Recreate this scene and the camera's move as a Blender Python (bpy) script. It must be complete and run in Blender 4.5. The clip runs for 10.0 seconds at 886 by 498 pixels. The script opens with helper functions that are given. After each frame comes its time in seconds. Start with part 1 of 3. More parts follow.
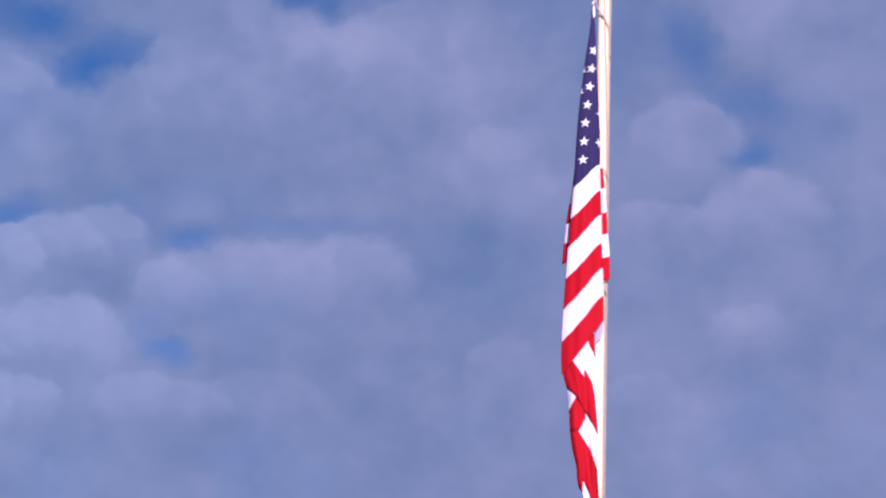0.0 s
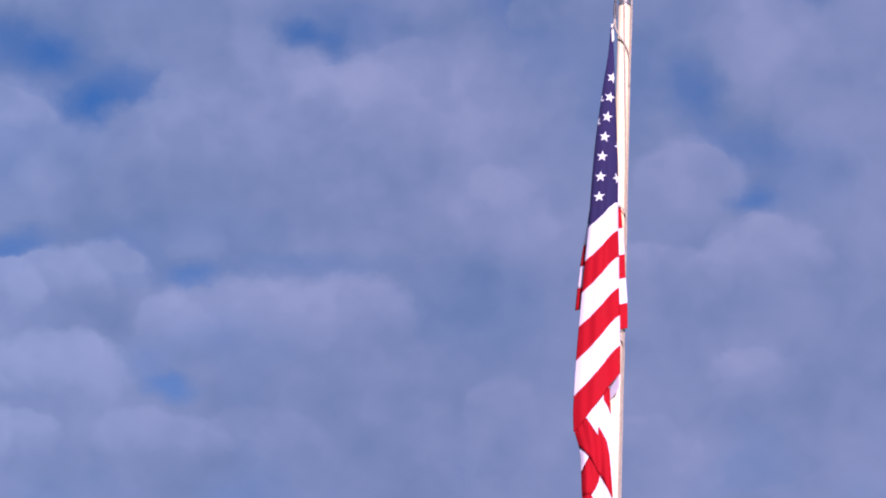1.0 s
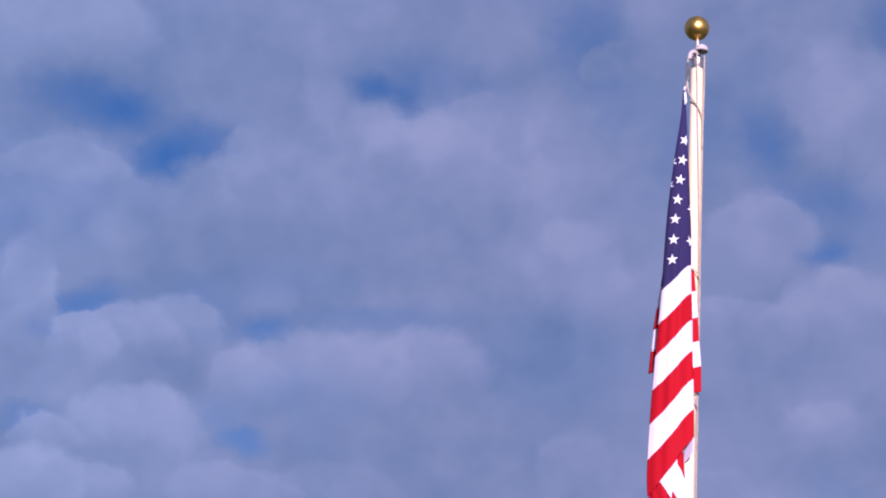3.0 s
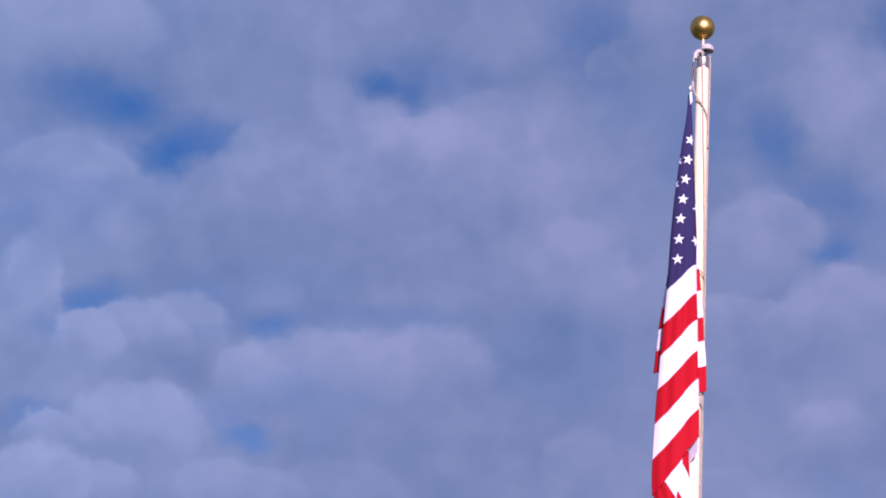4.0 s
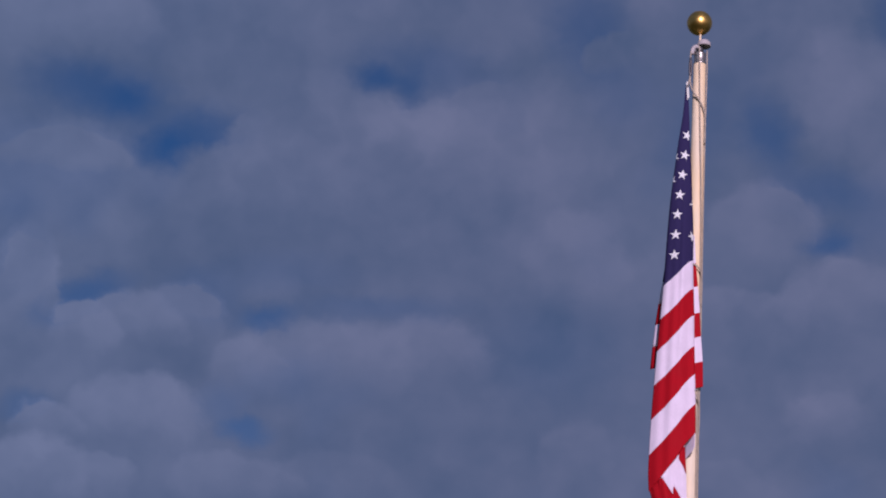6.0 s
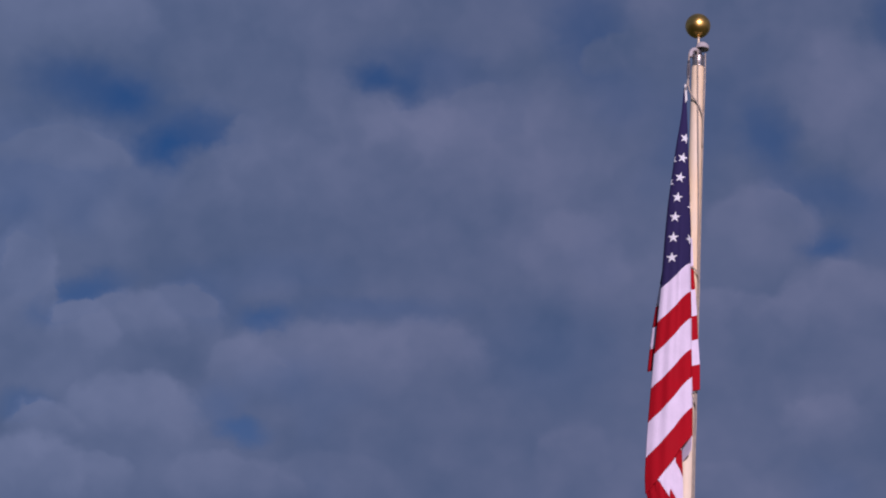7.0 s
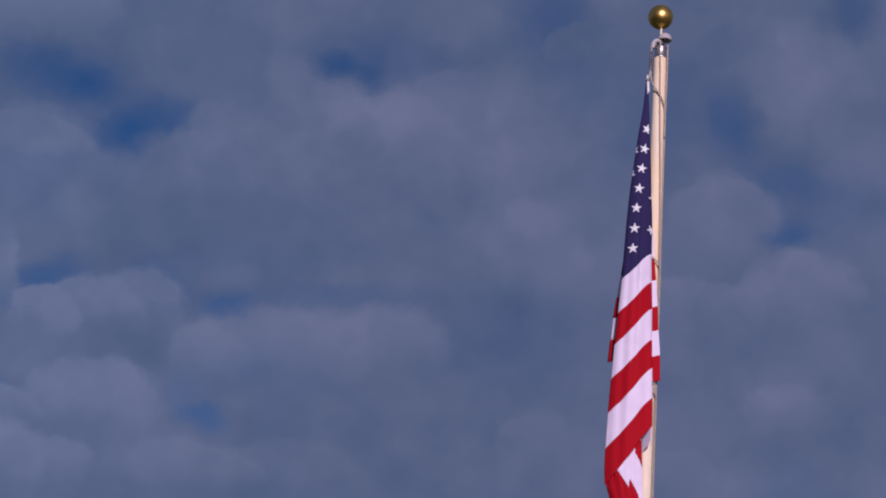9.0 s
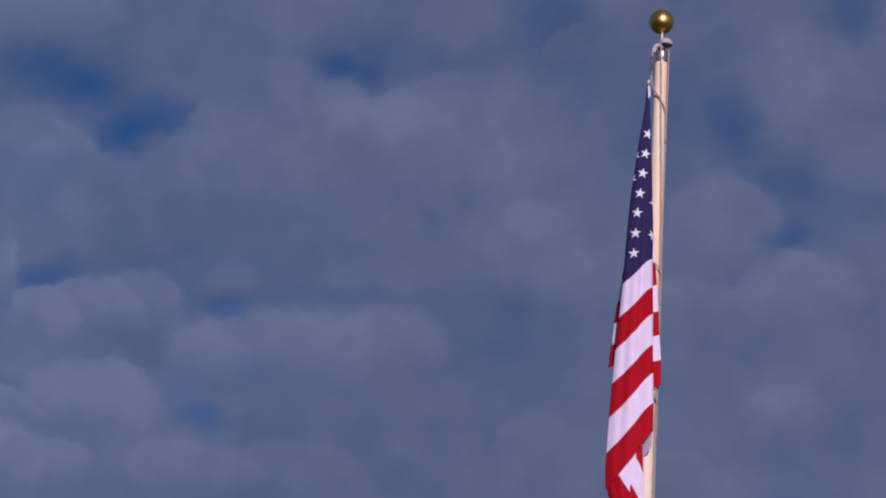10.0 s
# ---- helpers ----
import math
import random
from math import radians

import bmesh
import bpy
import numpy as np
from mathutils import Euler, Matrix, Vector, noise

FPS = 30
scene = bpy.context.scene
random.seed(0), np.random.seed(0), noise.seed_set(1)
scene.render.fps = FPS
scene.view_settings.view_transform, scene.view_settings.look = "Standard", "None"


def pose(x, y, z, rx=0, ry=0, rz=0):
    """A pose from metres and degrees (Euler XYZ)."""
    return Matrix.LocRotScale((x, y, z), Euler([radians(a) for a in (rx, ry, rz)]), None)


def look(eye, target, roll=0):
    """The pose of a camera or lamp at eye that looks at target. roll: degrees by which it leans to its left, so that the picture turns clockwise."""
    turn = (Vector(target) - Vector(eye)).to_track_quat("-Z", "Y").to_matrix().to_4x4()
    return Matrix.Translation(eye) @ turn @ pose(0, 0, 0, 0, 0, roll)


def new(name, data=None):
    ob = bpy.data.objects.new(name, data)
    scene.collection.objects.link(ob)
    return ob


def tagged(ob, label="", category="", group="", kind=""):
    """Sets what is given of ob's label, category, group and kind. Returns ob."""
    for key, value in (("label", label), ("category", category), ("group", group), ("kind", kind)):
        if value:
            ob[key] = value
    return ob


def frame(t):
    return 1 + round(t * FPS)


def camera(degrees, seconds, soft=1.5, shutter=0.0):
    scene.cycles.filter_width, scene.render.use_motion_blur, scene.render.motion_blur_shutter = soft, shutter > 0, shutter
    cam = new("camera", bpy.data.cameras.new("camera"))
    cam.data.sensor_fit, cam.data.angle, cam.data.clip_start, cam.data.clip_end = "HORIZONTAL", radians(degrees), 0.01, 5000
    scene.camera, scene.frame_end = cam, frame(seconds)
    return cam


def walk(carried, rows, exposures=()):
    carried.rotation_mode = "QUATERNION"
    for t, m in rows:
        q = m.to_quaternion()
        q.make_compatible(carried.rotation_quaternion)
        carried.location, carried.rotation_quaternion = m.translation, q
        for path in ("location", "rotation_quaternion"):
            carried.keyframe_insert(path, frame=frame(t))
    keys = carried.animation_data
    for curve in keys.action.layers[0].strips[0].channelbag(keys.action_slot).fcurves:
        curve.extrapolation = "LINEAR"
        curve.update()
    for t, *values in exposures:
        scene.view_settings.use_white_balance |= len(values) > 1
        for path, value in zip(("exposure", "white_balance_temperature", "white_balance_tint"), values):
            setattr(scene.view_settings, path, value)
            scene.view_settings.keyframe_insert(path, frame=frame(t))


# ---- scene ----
# ---- camera: a long lens, hand held, looking up at the pole from the lawn ----
LENS = 20.0
cam = camera(LENS, 10.0, soft=2.0, shutter=0.6)
# seconds, x, y, z in metres, yaw, pitch, roll in degrees
PATH = [
    (0.0, 0.075, -11.021, 1.151, 3.564, 20.005, -1.793),
    (0.1, 0.038, -10.548, 1.333, 3.539, 20.075, -1.830),
    (0.2, 0.012, -10.203, 1.466, 3.479, 20.352, -1.900),
    (0.3, 0.003, -10.085, 1.511, 3.440, 20.640, -2.020),
    (0.5, 0.007, -10.067, 1.513, 3.331, 21.015, -2.393),
    (1.0, 0.002, -10.069, 1.517, 3.340, 20.906, -2.497),
    (1.5, -0.015, -10.071, 1.517, 3.228, 20.773, -2.537),
    (1.8, 0.001, -10.076, 1.535, 3.298, 20.911, -2.602),
    (1.9, 0.006, -10.078, 1.541, 3.409, 21.496, -2.611),
    (2.0, 0.012, -10.080, 1.546, 3.600, 22.425, -2.590),
    (2.2, 0.007, -10.081, 1.547, 4.388, 22.181, -2.686),
    (2.5, 0.000, -10.082, 1.548, 4.761, 22.100, -2.891),
    (2.7, 0.000, -10.083, 1.550, 4.850, 22.085, -2.940),
    (4.0, 0.000, -10.086, 1.560, 4.991, 22.008, -3.145),
    (4.5, 0.003, -10.086, 1.560, 4.981, 21.960, -3.142),
    (5.0, 0.003, -10.088, 1.564, 4.944, 21.895, -3.132),
    (5.5, -0.001, -10.090, 1.568, 4.903, 21.834, -3.139),
    (7.0, 0.003, -10.093, 1.577, 4.788, 21.859, -3.351),
    (7.1, 0.003, -10.093, 1.576, 4.661, 21.868, -3.348),
    (7.2, 0.003, -10.092, 1.575, 4.253, 21.865, -3.365),
    (7.3, 0.004, -10.092, 1.574, 3.819, 21.867, -3.377),
    (7.4, 0.004, -10.091, 1.574, 3.801, 21.877, -3.391),
    (7.5, 0.004, -10.091, 1.573, 3.764, 21.859, -3.396),
    (8.0, 0.006, -10.093, 1.579, 3.848, 21.737, -3.398),
    (8.5, 0.005, -10.096, 1.586, 3.844, 21.645, -3.396),
    (9.0, 0.005, -10.096, 1.586, 3.832, 21.622, -3.397),
    (9.5, 0.005, -10.098, 1.591, 3.834, 21.618, -3.388),
    (10.0, -0.000, -10.102, 1.600, 3.825, 21.651, -3.407),
]
# the clip's camera closes down by about a stop between 4.4 and 5.2 s
EXPOSURES = [
    (0.0, 0.55, 5470, 26), (4.4, 0.55, 5470, 26), (4.6, 0.32, 5490, 24), (4.8, 0.02, 5500, 23), (5.0, -0.26, 5500, 23), (5.25, -0.34, 5500, 22),
    (5.5, -0.37, 5500, 22), (5.7, -0.47, 5500, 22), (7.0, -0.52, 5500, 22), (10.0, -0.53, 5500, 22),
]
walk(cam, [(t, pose(x, y, z, 90 + p, r, w)) for t, x, y, z, w, p, r in PATH], EXPOSURES)

# ---- sun: low, behind the camera and a little to its right ----
SUN_ELEVATION, SUN_AZIMUTH = 14.0, 168.0
a, e = radians(SUN_AZIMUTH), radians(SUN_ELEVATION)
to_sun = Vector((math.sin(a) * math.cos(e), math.cos(a) * math.cos(e), math.sin(e)))
sun = new("sun", bpy.data.lights.new("sun", "SUN"))
sun.data.energy, sun.data.angle, sun.data.color = 5.0, radians(0.53), (1.0, 0.80, 0.79)
sun.matrix_world = look((0, 0, 0), -to_sun)

# ---- sky: clear blue seen through gaps in a broken layer of cloud ----
# all on a map of the sky: across (azimuth times 0.93) and elevation, in degrees
SQUEEZE = 0.93
# heads of cloud: middle, half width, half height, brightness of the lit top
FAR_HEADS = [
    (-14.72, 26.40, 2.19, 0.90, 0.42), (-10.68, 26.98, 1.80, 1.03, 0.22), (-8.11, 26.68, 1.55, 0.90, 0.22), (-1.41, 25.97, 1.68, 1.29, 0.12), (0.96, 27.14, 1.80, 1.03, 0.12),
    (3.44, 25.47, 1.55, 1.68, 0.34), (-9.85, 22.92, 2.58, 1.26, 0.22), (-3.68, 23.33, 2.19, 1.80, 0.30), (-7.31, 22.88, 4.25, 2.13, 0.42), (-6.15, 24.18, 1.68, 1.03, 0.44),
    (-14.48, 22.83, 2.00, 1.19, 0.40),
]
MIDDLE_HEADS = [
    (-8.81, 23.78, 2.32, 1.96, 0.24), (-4.62, 24.40, 1.96, 1.52, 0.32), (-14.98, 19.59, 0.97, 2.00, 0.50), (-2.71, 21.56, 1.29, 1.35, 0.36), (1.57, 22.42, 1.39, 1.26, 0.44),
    (3.28, 20.89, 1.48, 1.03, 0.42), (1.01, 20.37, 1.68, 0.90, 0.34), (-11.54, 19.67, 1.13, 1.01, 0.40), (-12.58, 19.40, 1.19, 0.95, 0.50), (-13.63, 19.21, 0.85, 0.80, 0.58),
    (-9.95, 18.88, 0.97, 0.62, 0.36), (-8.19, 19.01, 2.26, 1.11, 0.46), (-5.87, 19.29, 1.44, 1.06, 0.44),
]
NEAR_HEADS = [
    (-12.33, 17.51, 1.57, 1.03, 0.66), (-14.25, 17.06, 0.90, 0.59, 0.52), (-14.31, 15.91, 1.29, 1.10, 0.64), (-13.03, 15.98, 1.03, 0.64, 0.48), (-9.98, 16.22, 1.61, 0.71, 0.42),
    (-7.76, 16.48, 1.42, 0.64, 0.30), (-2.56, 17.20, 0.90, 0.93, 0.34), (3.01, 18.15, 1.10, 0.71, 0.28), (0.80, 16.67, 1.22, 0.64, 0.40),
]
# gaps in the layer: middle, half width, half height, tilt in degrees, how far they open
GAPS = [
    (-14.05, 24.72, 1.39, 0.57, 6, 1.00), (-13.13, 24.57, 0.54, 0.34, 2, 0.35), (-11.67, 23.96, 1.11, 0.49, -15, 1.05), (-12.24, 23.55, 0.54, 0.36, -3, 0.55), (-7.52, 25.54, 0.57, 0.27, 12, 0.80),
    (-6.58, 25.79, 1.48, 0.57, -3, 0.52), (-6.63, 25.29, 0.28, 0.41, -3, 0.45), (-2.61, 26.99, 0.80, 1.01, -3, 0.70), (1.71, 24.64, 0.54, 0.75, -18, 0.80), (2.79, 23.41, 0.97, 0.46, 2, 0.52),
    (3.03, 22.20, 0.52, 0.28, -3, 0.85), (4.53, 27.27, 0.58, 0.58, -3, 0.65), (-13.74, 19.99, 0.93, 0.34, -30, 0.92), (-9.60, 19.97, 0.54, 0.26, -13, 0.80), (-11.09, 20.32, 0.97, 0.52, 17, 0.32),
]
SMALL_GAPS = [
    (-9.89, 17.40, 0.49, 0.24, 7, 0.75), (-10.40, 17.90, 0.52, 0.44, 27, 0.32), (-14.82, 17.47, 0.58, 0.26, -13, 0.45), (-7.27, 20.35, 1.80, 0.28, -3, 0.32), (-3.15, 19.62, 1.42, 1.03, -3, 0.16),
    (-15.32, 21.08, 0.64, 0.90, -3, 0.25), (-0.13, 24.71, 0.64, 1.03, -3, 0.22), (4.05, 22.79, 1.03, 0.77, -3, 0.35), (-4.69, 25.15, 0.58, 0.58, -3, 0.15), (-9.36, 20.98, 1.55, 0.39, -3, 0.20),
    (-1.72, 25.45, 0.84, 0.64, 17, 0.30),
]
# light and shade painted into the layer: middle, half width, half height, lighter or darker
CLOUD_SHADING = [
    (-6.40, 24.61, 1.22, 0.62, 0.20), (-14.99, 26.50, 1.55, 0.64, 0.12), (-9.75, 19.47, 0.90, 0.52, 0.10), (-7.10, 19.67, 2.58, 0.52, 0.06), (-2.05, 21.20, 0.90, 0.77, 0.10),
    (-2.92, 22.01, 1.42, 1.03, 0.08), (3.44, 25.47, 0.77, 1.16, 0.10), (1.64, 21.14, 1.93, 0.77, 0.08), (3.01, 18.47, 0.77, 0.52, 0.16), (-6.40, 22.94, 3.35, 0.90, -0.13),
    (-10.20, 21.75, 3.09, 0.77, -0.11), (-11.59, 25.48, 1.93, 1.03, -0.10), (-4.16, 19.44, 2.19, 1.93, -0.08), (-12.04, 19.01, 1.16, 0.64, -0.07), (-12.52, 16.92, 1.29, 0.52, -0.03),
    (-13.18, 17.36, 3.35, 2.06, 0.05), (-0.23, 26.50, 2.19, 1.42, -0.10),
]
CLOUD_DARK = (0.088, 0.130, 0.210)
CLOUD_LIGHT = (0.278, 0.276, 0.362)
CLOUD_THIN = (0.259, 0.287, 0.386)

world = bpy.data.worlds.new("sky")
world.use_nodes = True
scene.world = world
wt = world.node_tree
wt.nodes.clear()


def wnode(kind, operation="", data_type=""):
    n = wt.nodes.new(kind)
    if operation:
        n.operation = operation
    if data_type:
        n.data_type = data_type
    return n


def wput(socket, value):
    if isinstance(value, bpy.types.NodeSocket):
        wt.links.new(value, socket)
    else:
        socket.default_value = value


def wmath(op, p, q=None, clamp=False):
    n = wnode("ShaderNodeMath", op)
    n.use_clamp = clamp
    wput(n.inputs[0], p)
    if q is not None:
        wput(n.inputs[1], q)
    return n.outputs[0]


def wvec(op, p, q=None, out=0):
    n = wnode("ShaderNodeVectorMath", op)
    wput(n.inputs[0], p)
    if q is not None:
        wput(n.inputs[1], q)
    return n.outputs[out]


def wrange(value, lo, hi, to_lo=0.0, to_hi=1.0, how="SMOOTHSTEP"):
    n = wnode("ShaderNodeMapRange")
    n.interpolation_type = how
    for i, v in enumerate((value, lo, hi, to_lo, to_hi)):
        wput(n.inputs[i], v)
    return n.outputs[0]


def wnoise(vector, scale, detail, rough=0.55, out=0, lift=0.0):
    n = wnode("ShaderNodeTexNoise")
    if lift:
        vector = wvec("ADD", vector, (lift, lift * 0.7, -lift))
    wput(n.inputs["Vector"], vector)
    n.inputs["Scale"].default_value = scale
    n.inputs["Detail"].default_value = detail
    n.inputs["Roughness"].default_value = rough
    return n.outputs[out]


def build_sky():
    way = wnode("ShaderNodeTexCoord").outputs["Generated"]
    sep = wnode("ShaderNodeSeparateXYZ")
    wput(sep.inputs[0], way)
    x, y, z = sep.outputs
    com = wnode("ShaderNodeCombineXYZ")
    wput(com.inputs[0], wmath("MULTIPLY", wmath("ARCTAN2", x, y), SQUEEZE * 180 / math.pi))
    wput(com.inputs[1], wmath("MULTIPLY", wmath("ARCSINE", z), 180 / math.pi))
    flat = com.outputs[0]
    # ragged, billowing edges: the map is pushed about by noise at four sizes
    warped = flat
    for scale, reach, lift in ((0.45, 0.45, 3.1), (1.3, 0.50, 7.7), (3.6, 0.24, 1.9), (10.0, 0.06, 4.4)):
        noise_way = wnoise(flat, scale, 1.0, 0.5, out=1, lift=lift)
        shift = wvec("MULTIPLY", wvec("SUBTRACT", noise_way, (0.5, 0.5, 0.5)), (reach, reach * 0.8, 0.0))
        warped = wvec("ADD", warped, shift)
    # the layer: mostly closed, uneven
    broad = wnoise(way, 9.0, 3.0, 0.5, lift=2.3)
    billow = wnoise(flat, 0.42, 3.0, 0.5, lift=11.0)
    fine = wnoise(warped, 1.1, 2.0, 0.42, lift=5.0)
    light = wmath("ADD", wmath("MULTIPLY", billow, 0.55), wmath("MULTIPLY", fine, 0.30))
    light = wmath("SUBTRACT", light, 0.085)
    cover = wrange(broad, 0.30, 0.44, 0.78, 1.0)
    # the lit tops fade in and out along their length
    broken = wrange(wnoise(flat, 0.7, 2.0, 0.5, lift=17.0), 0.34, 0.56, 0.66, 1.0)

    def place(px, py, w, h, tilt=0.0):
        """The map's offset from a middle in half widths and half heights, and its length."""
        c, q = math.cos(radians(-tilt)), math.sin(radians(-tilt))
        away = wvec("SUBTRACT", warped, (px, py, 0.0))
        across = wvec("DOT_PRODUCT", away, (c / w, q / w, 0.0), out=1)
        up = wvec("DOT_PRODUCT", away, (-q / h, c / h, 0.0), out=1)
        return up, wmath("SQRT", wmath("ADD", wmath("MULTIPLY", across, across), wmath("MULTIPLY", up, up)))

    for px, py, w, h, tilt, depth in GAPS + SMALL_GAPS:
        up, r = place(px, py, w, h, tilt)
        cover = wmath("SUBTRACT", cover, wrange(r, 1.75, 0.15, 0.0, depth * 0.70), clamp=True)
        light = wmath("SUBTRACT", light, wrange(r, 2.2, 0.5, 0.0, depth * 0.10))
    soft = [(1.10, 0.74)] * len(FAR_HEADS) + [(1.07, 0.80)] * (len(MIDDLE_HEADS) + len(NEAR_HEADS))
    for (px, py, w, h, lit), (outer, inner) in zip(FAR_HEADS + MIDDLE_HEADS + NEAR_HEADS, soft):
        up, r = place(px, py, w, h)
        inside = wrange(r, outer, inner)
        high = wrange(up, -0.95, 0.75)
        alpha = wmath("MULTIPLY", wmath("MULTIPLY", inside, high), broken)
        rim = wmath("ADD", lit, wmath("MULTIPLY", wmath("SUBTRACT", fine, 0.5), 0.5))
        mix = wnode("ShaderNodeMix", data_type="FLOAT")
        wput(mix.inputs[0], wmath("MULTIPLY", alpha, 0.80))
        wput(mix.inputs[2], light)
        wput(mix.inputs[3], wmath("ADD", rim, 0.16))
        light = mix.outputs[0]
        solid = wmath("MULTIPLY", inside, wrange(up, -0.75, 0.25))
        cover = wmath("MAXIMUM", cover, wmath("MULTIPLY", solid, 0.96))
    # soft lit and shaded spots, painted straight into the cloud's brightness
    for px, py, w, h, lift in CLOUD_SHADING:
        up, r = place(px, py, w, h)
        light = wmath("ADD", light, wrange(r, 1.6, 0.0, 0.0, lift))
    # towards one side the layer is thinner, and bluer
    split = wnode("ShaderNodeSeparateXYZ")
    wput(split.inputs[0], flat)
    veil = wnode("ShaderNodeMix", data_type="RGBA")
    wput(veil.inputs[0], wrange(split.outputs[0], -16.0, -3.0))
    wput(veil.inputs[6], (*CLOUD_THIN, 1))
    wput(veil.inputs[7], (*CLOUD_LIGHT, 1))
    colour = wnode("ShaderNodeMix", data_type="RGBA")
    wput(colour.inputs[0], wmath("MULTIPLY", light, 1.0, clamp=True))
    wput(colour.inputs[6], (*CLOUD_DARK, 1))
    wput(colour.inputs[7], veil.outputs[2])
    blue = wnode("ShaderNodeTexSky")
    blue.sky_type, blue.sun_disc = "NISHITA", False
    blue.sun_elevation, blue.sun_rotation = radians(SUN_ELEVATION), radians(SUN_AZIMUTH)
    blue.air_density, blue.dust_density, blue.ozone_density = 1.0, 0.1, 6.0
    clear = wnode("ShaderNodeBackground")
    wput(clear.inputs[0], blue.outputs[0])
    clear.inputs[1].default_value = 0.058
    cloud = wnode("ShaderNodeBackground")
    wput(cloud.inputs[0], colour.outputs[2])
    cloud.inputs[1].default_value = 1.0
    both = wnode("ShaderNodeMixShader")
    wput(both.inputs[0], cover)
    wput(both.inputs[1], clear.outputs[0])
    wput(both.inputs[2], cloud.outputs[0])
    wput(wnode("ShaderNodeOutputWorld").inputs[0], both.outputs[0])


build_sky()


# ---- materials ----
def material(name, colour, rough=0.6, metal=0.0, vary=0.15, scale=20.0, bump=0.0, bump_scale=200.0, through_light=0.0, gloss=0.5, stain=None, stretch=(1, 1, 1)):
    """A surface with stains at one size and grain at another, fine relief, and for cloth some light let through."""
    m = bpy.data.materials.new(name)
    m.use_nodes = True
    t = m.node_tree
    t.nodes.clear()
    out = t.nodes.new("ShaderNodeOutputMaterial")
    b = t.nodes.new("ShaderNodeBsdfPrincipled")
    co = t.nodes.new("ShaderNodeTexCoord")
    mp = t.nodes.new("ShaderNodeMapping")
    mp.inputs["Scale"].default_value = stretch
    t.links.new(co.outputs["Object"], mp.inputs[0])
    n1 = t.nodes.new("ShaderNodeTexNoise")
    n1.inputs["Scale"].default_value, n1.inputs["Detail"].default_value = scale, 5
    n2 = t.nodes.new("ShaderNodeTexNoise")
    n2.inputs["Scale"].default_value, n2.inputs["Detail"].default_value = scale * 9, 3
    for n in (n1, n2):
        t.links.new(mp.outputs[0], n.inputs["Vector"])
    add = t.nodes.new("ShaderNodeMath")
    add.operation = "MULTIPLY_ADD"
    t.links.new(n2.outputs[0], add.inputs[0])
    add.inputs[1].default_value = 0.4
    t.links.new(n1.outputs[0], add.inputs[2])
    rg = t.nodes.new("ShaderNodeMapRange")
    t.links.new(add.outputs[0], rg.inputs[0])
    rg.inputs[1].default_value, rg.inputs[2].default_value = 0.45, 0.95
    rg.inputs[3].default_value, rg.inputs[4].default_value = 1 - vary, 1 + vary
    mul = t.nodes.new("ShaderNodeVectorMath")
    mul.operation = "SCALE"
    mul.inputs[0].default_value = colour
    if stain:
        spots = t.nodes.new("ShaderNodeMapRange")
        t.links.new(n1.outputs[0], spots.inputs[0])
        spots.inputs[1].default_value, spots.inputs[2].default_value = 0.42, 0.66
        mixed = t.nodes.new("ShaderNodeMix")
        mixed.data_type = "RGBA"
        t.links.new(spots.outputs[0], mixed.inputs[0])
        mixed.inputs[6].default_value, mixed.inputs[7].default_value = (*colour, 1), (*stain, 1)
        t.links.new(mixed.outputs[2], mul.inputs[0])
    t.links.new(rg.outputs[0], mul.inputs["Scale"])
    t.links.new(mul.outputs[0], b.inputs["Base Color"])
    rr = t.nodes.new("ShaderNodeMapRange")
    t.links.new(n1.outputs[0], rr.inputs[0])
    rr.inputs[1].default_value, rr.inputs[2].default_value = 0.3, 0.7
    rr.inputs[3].default_value, rr.inputs[4].default_value = max(0.03, rough - 0.08), min(1, rough + 0.08)
    t.links.new(rr.outputs[0], b.inputs["Roughness"])
    b.inputs["Metallic"].default_value = metal
    b.inputs["Specular IOR Level"].default_value = gloss
    if bump:
        n3 = t.nodes.new("ShaderNodeTexNoise")
        n3.inputs["Scale"].default_value, n3.inputs["Detail"].default_value = bump_scale, 3
        t.links.new(mp.outputs[0], n3.inputs["Vector"])
        bp = t.nodes.new("ShaderNodeBump")
        bp.inputs["Strength"].default_value, bp.inputs["Distance"].default_value = bump, 0.004
        t.links.new(n3.outputs[0], bp.inputs["Height"])
        t.links.new(bp.outputs[0], b.inputs["Normal"])
    if through_light:
        tr = t.nodes.new("ShaderNodeBsdfTranslucent")
        t.links.new(mul.outputs[0], tr.inputs[0])
        mx = t.nodes.new("ShaderNodeMixShader")
        mx.inputs[0].default_value = through_light
        t.links.new(b.outputs[0], mx.inputs[1])
        t.links.new(tr.outputs[0], mx.inputs[2])
        t.links.new(mx.outputs[0], out.inputs[0])
    else:
        t.links.new(b.outputs[0], out.inputs[0])
    return m


CLOTH = dict(rough=0.75, vary=0.06, scale=14.0, bump=0.25, bump_scale=420.0, through_light=0.12, gloss=0.08)
white_cloth = material("white_cloth", (0.82, 0.71, 0.81), **CLOTH)
red_cloth = material("red_cloth", (0.415, 0.006, 0.013), **CLOTH)
blue_cloth = material("navy_cloth", (0.033, 0.026, 0.088), **CLOTH)
star_cloth = material("star_cloth", (0.82, 0.81, 0.80), **CLOTH)
canvas = material("canvas", (0.72, 0.69, 0.63), rough=0.85, vary=0.12, scale=60, bump=0.4, bump_scale=600)
brass = material("gold_leaf", (0.66, 0.41, 0.105), rough=0.36, metal=1.0, vary=0.16, scale=18, bump=0.05, bump_scale=60)
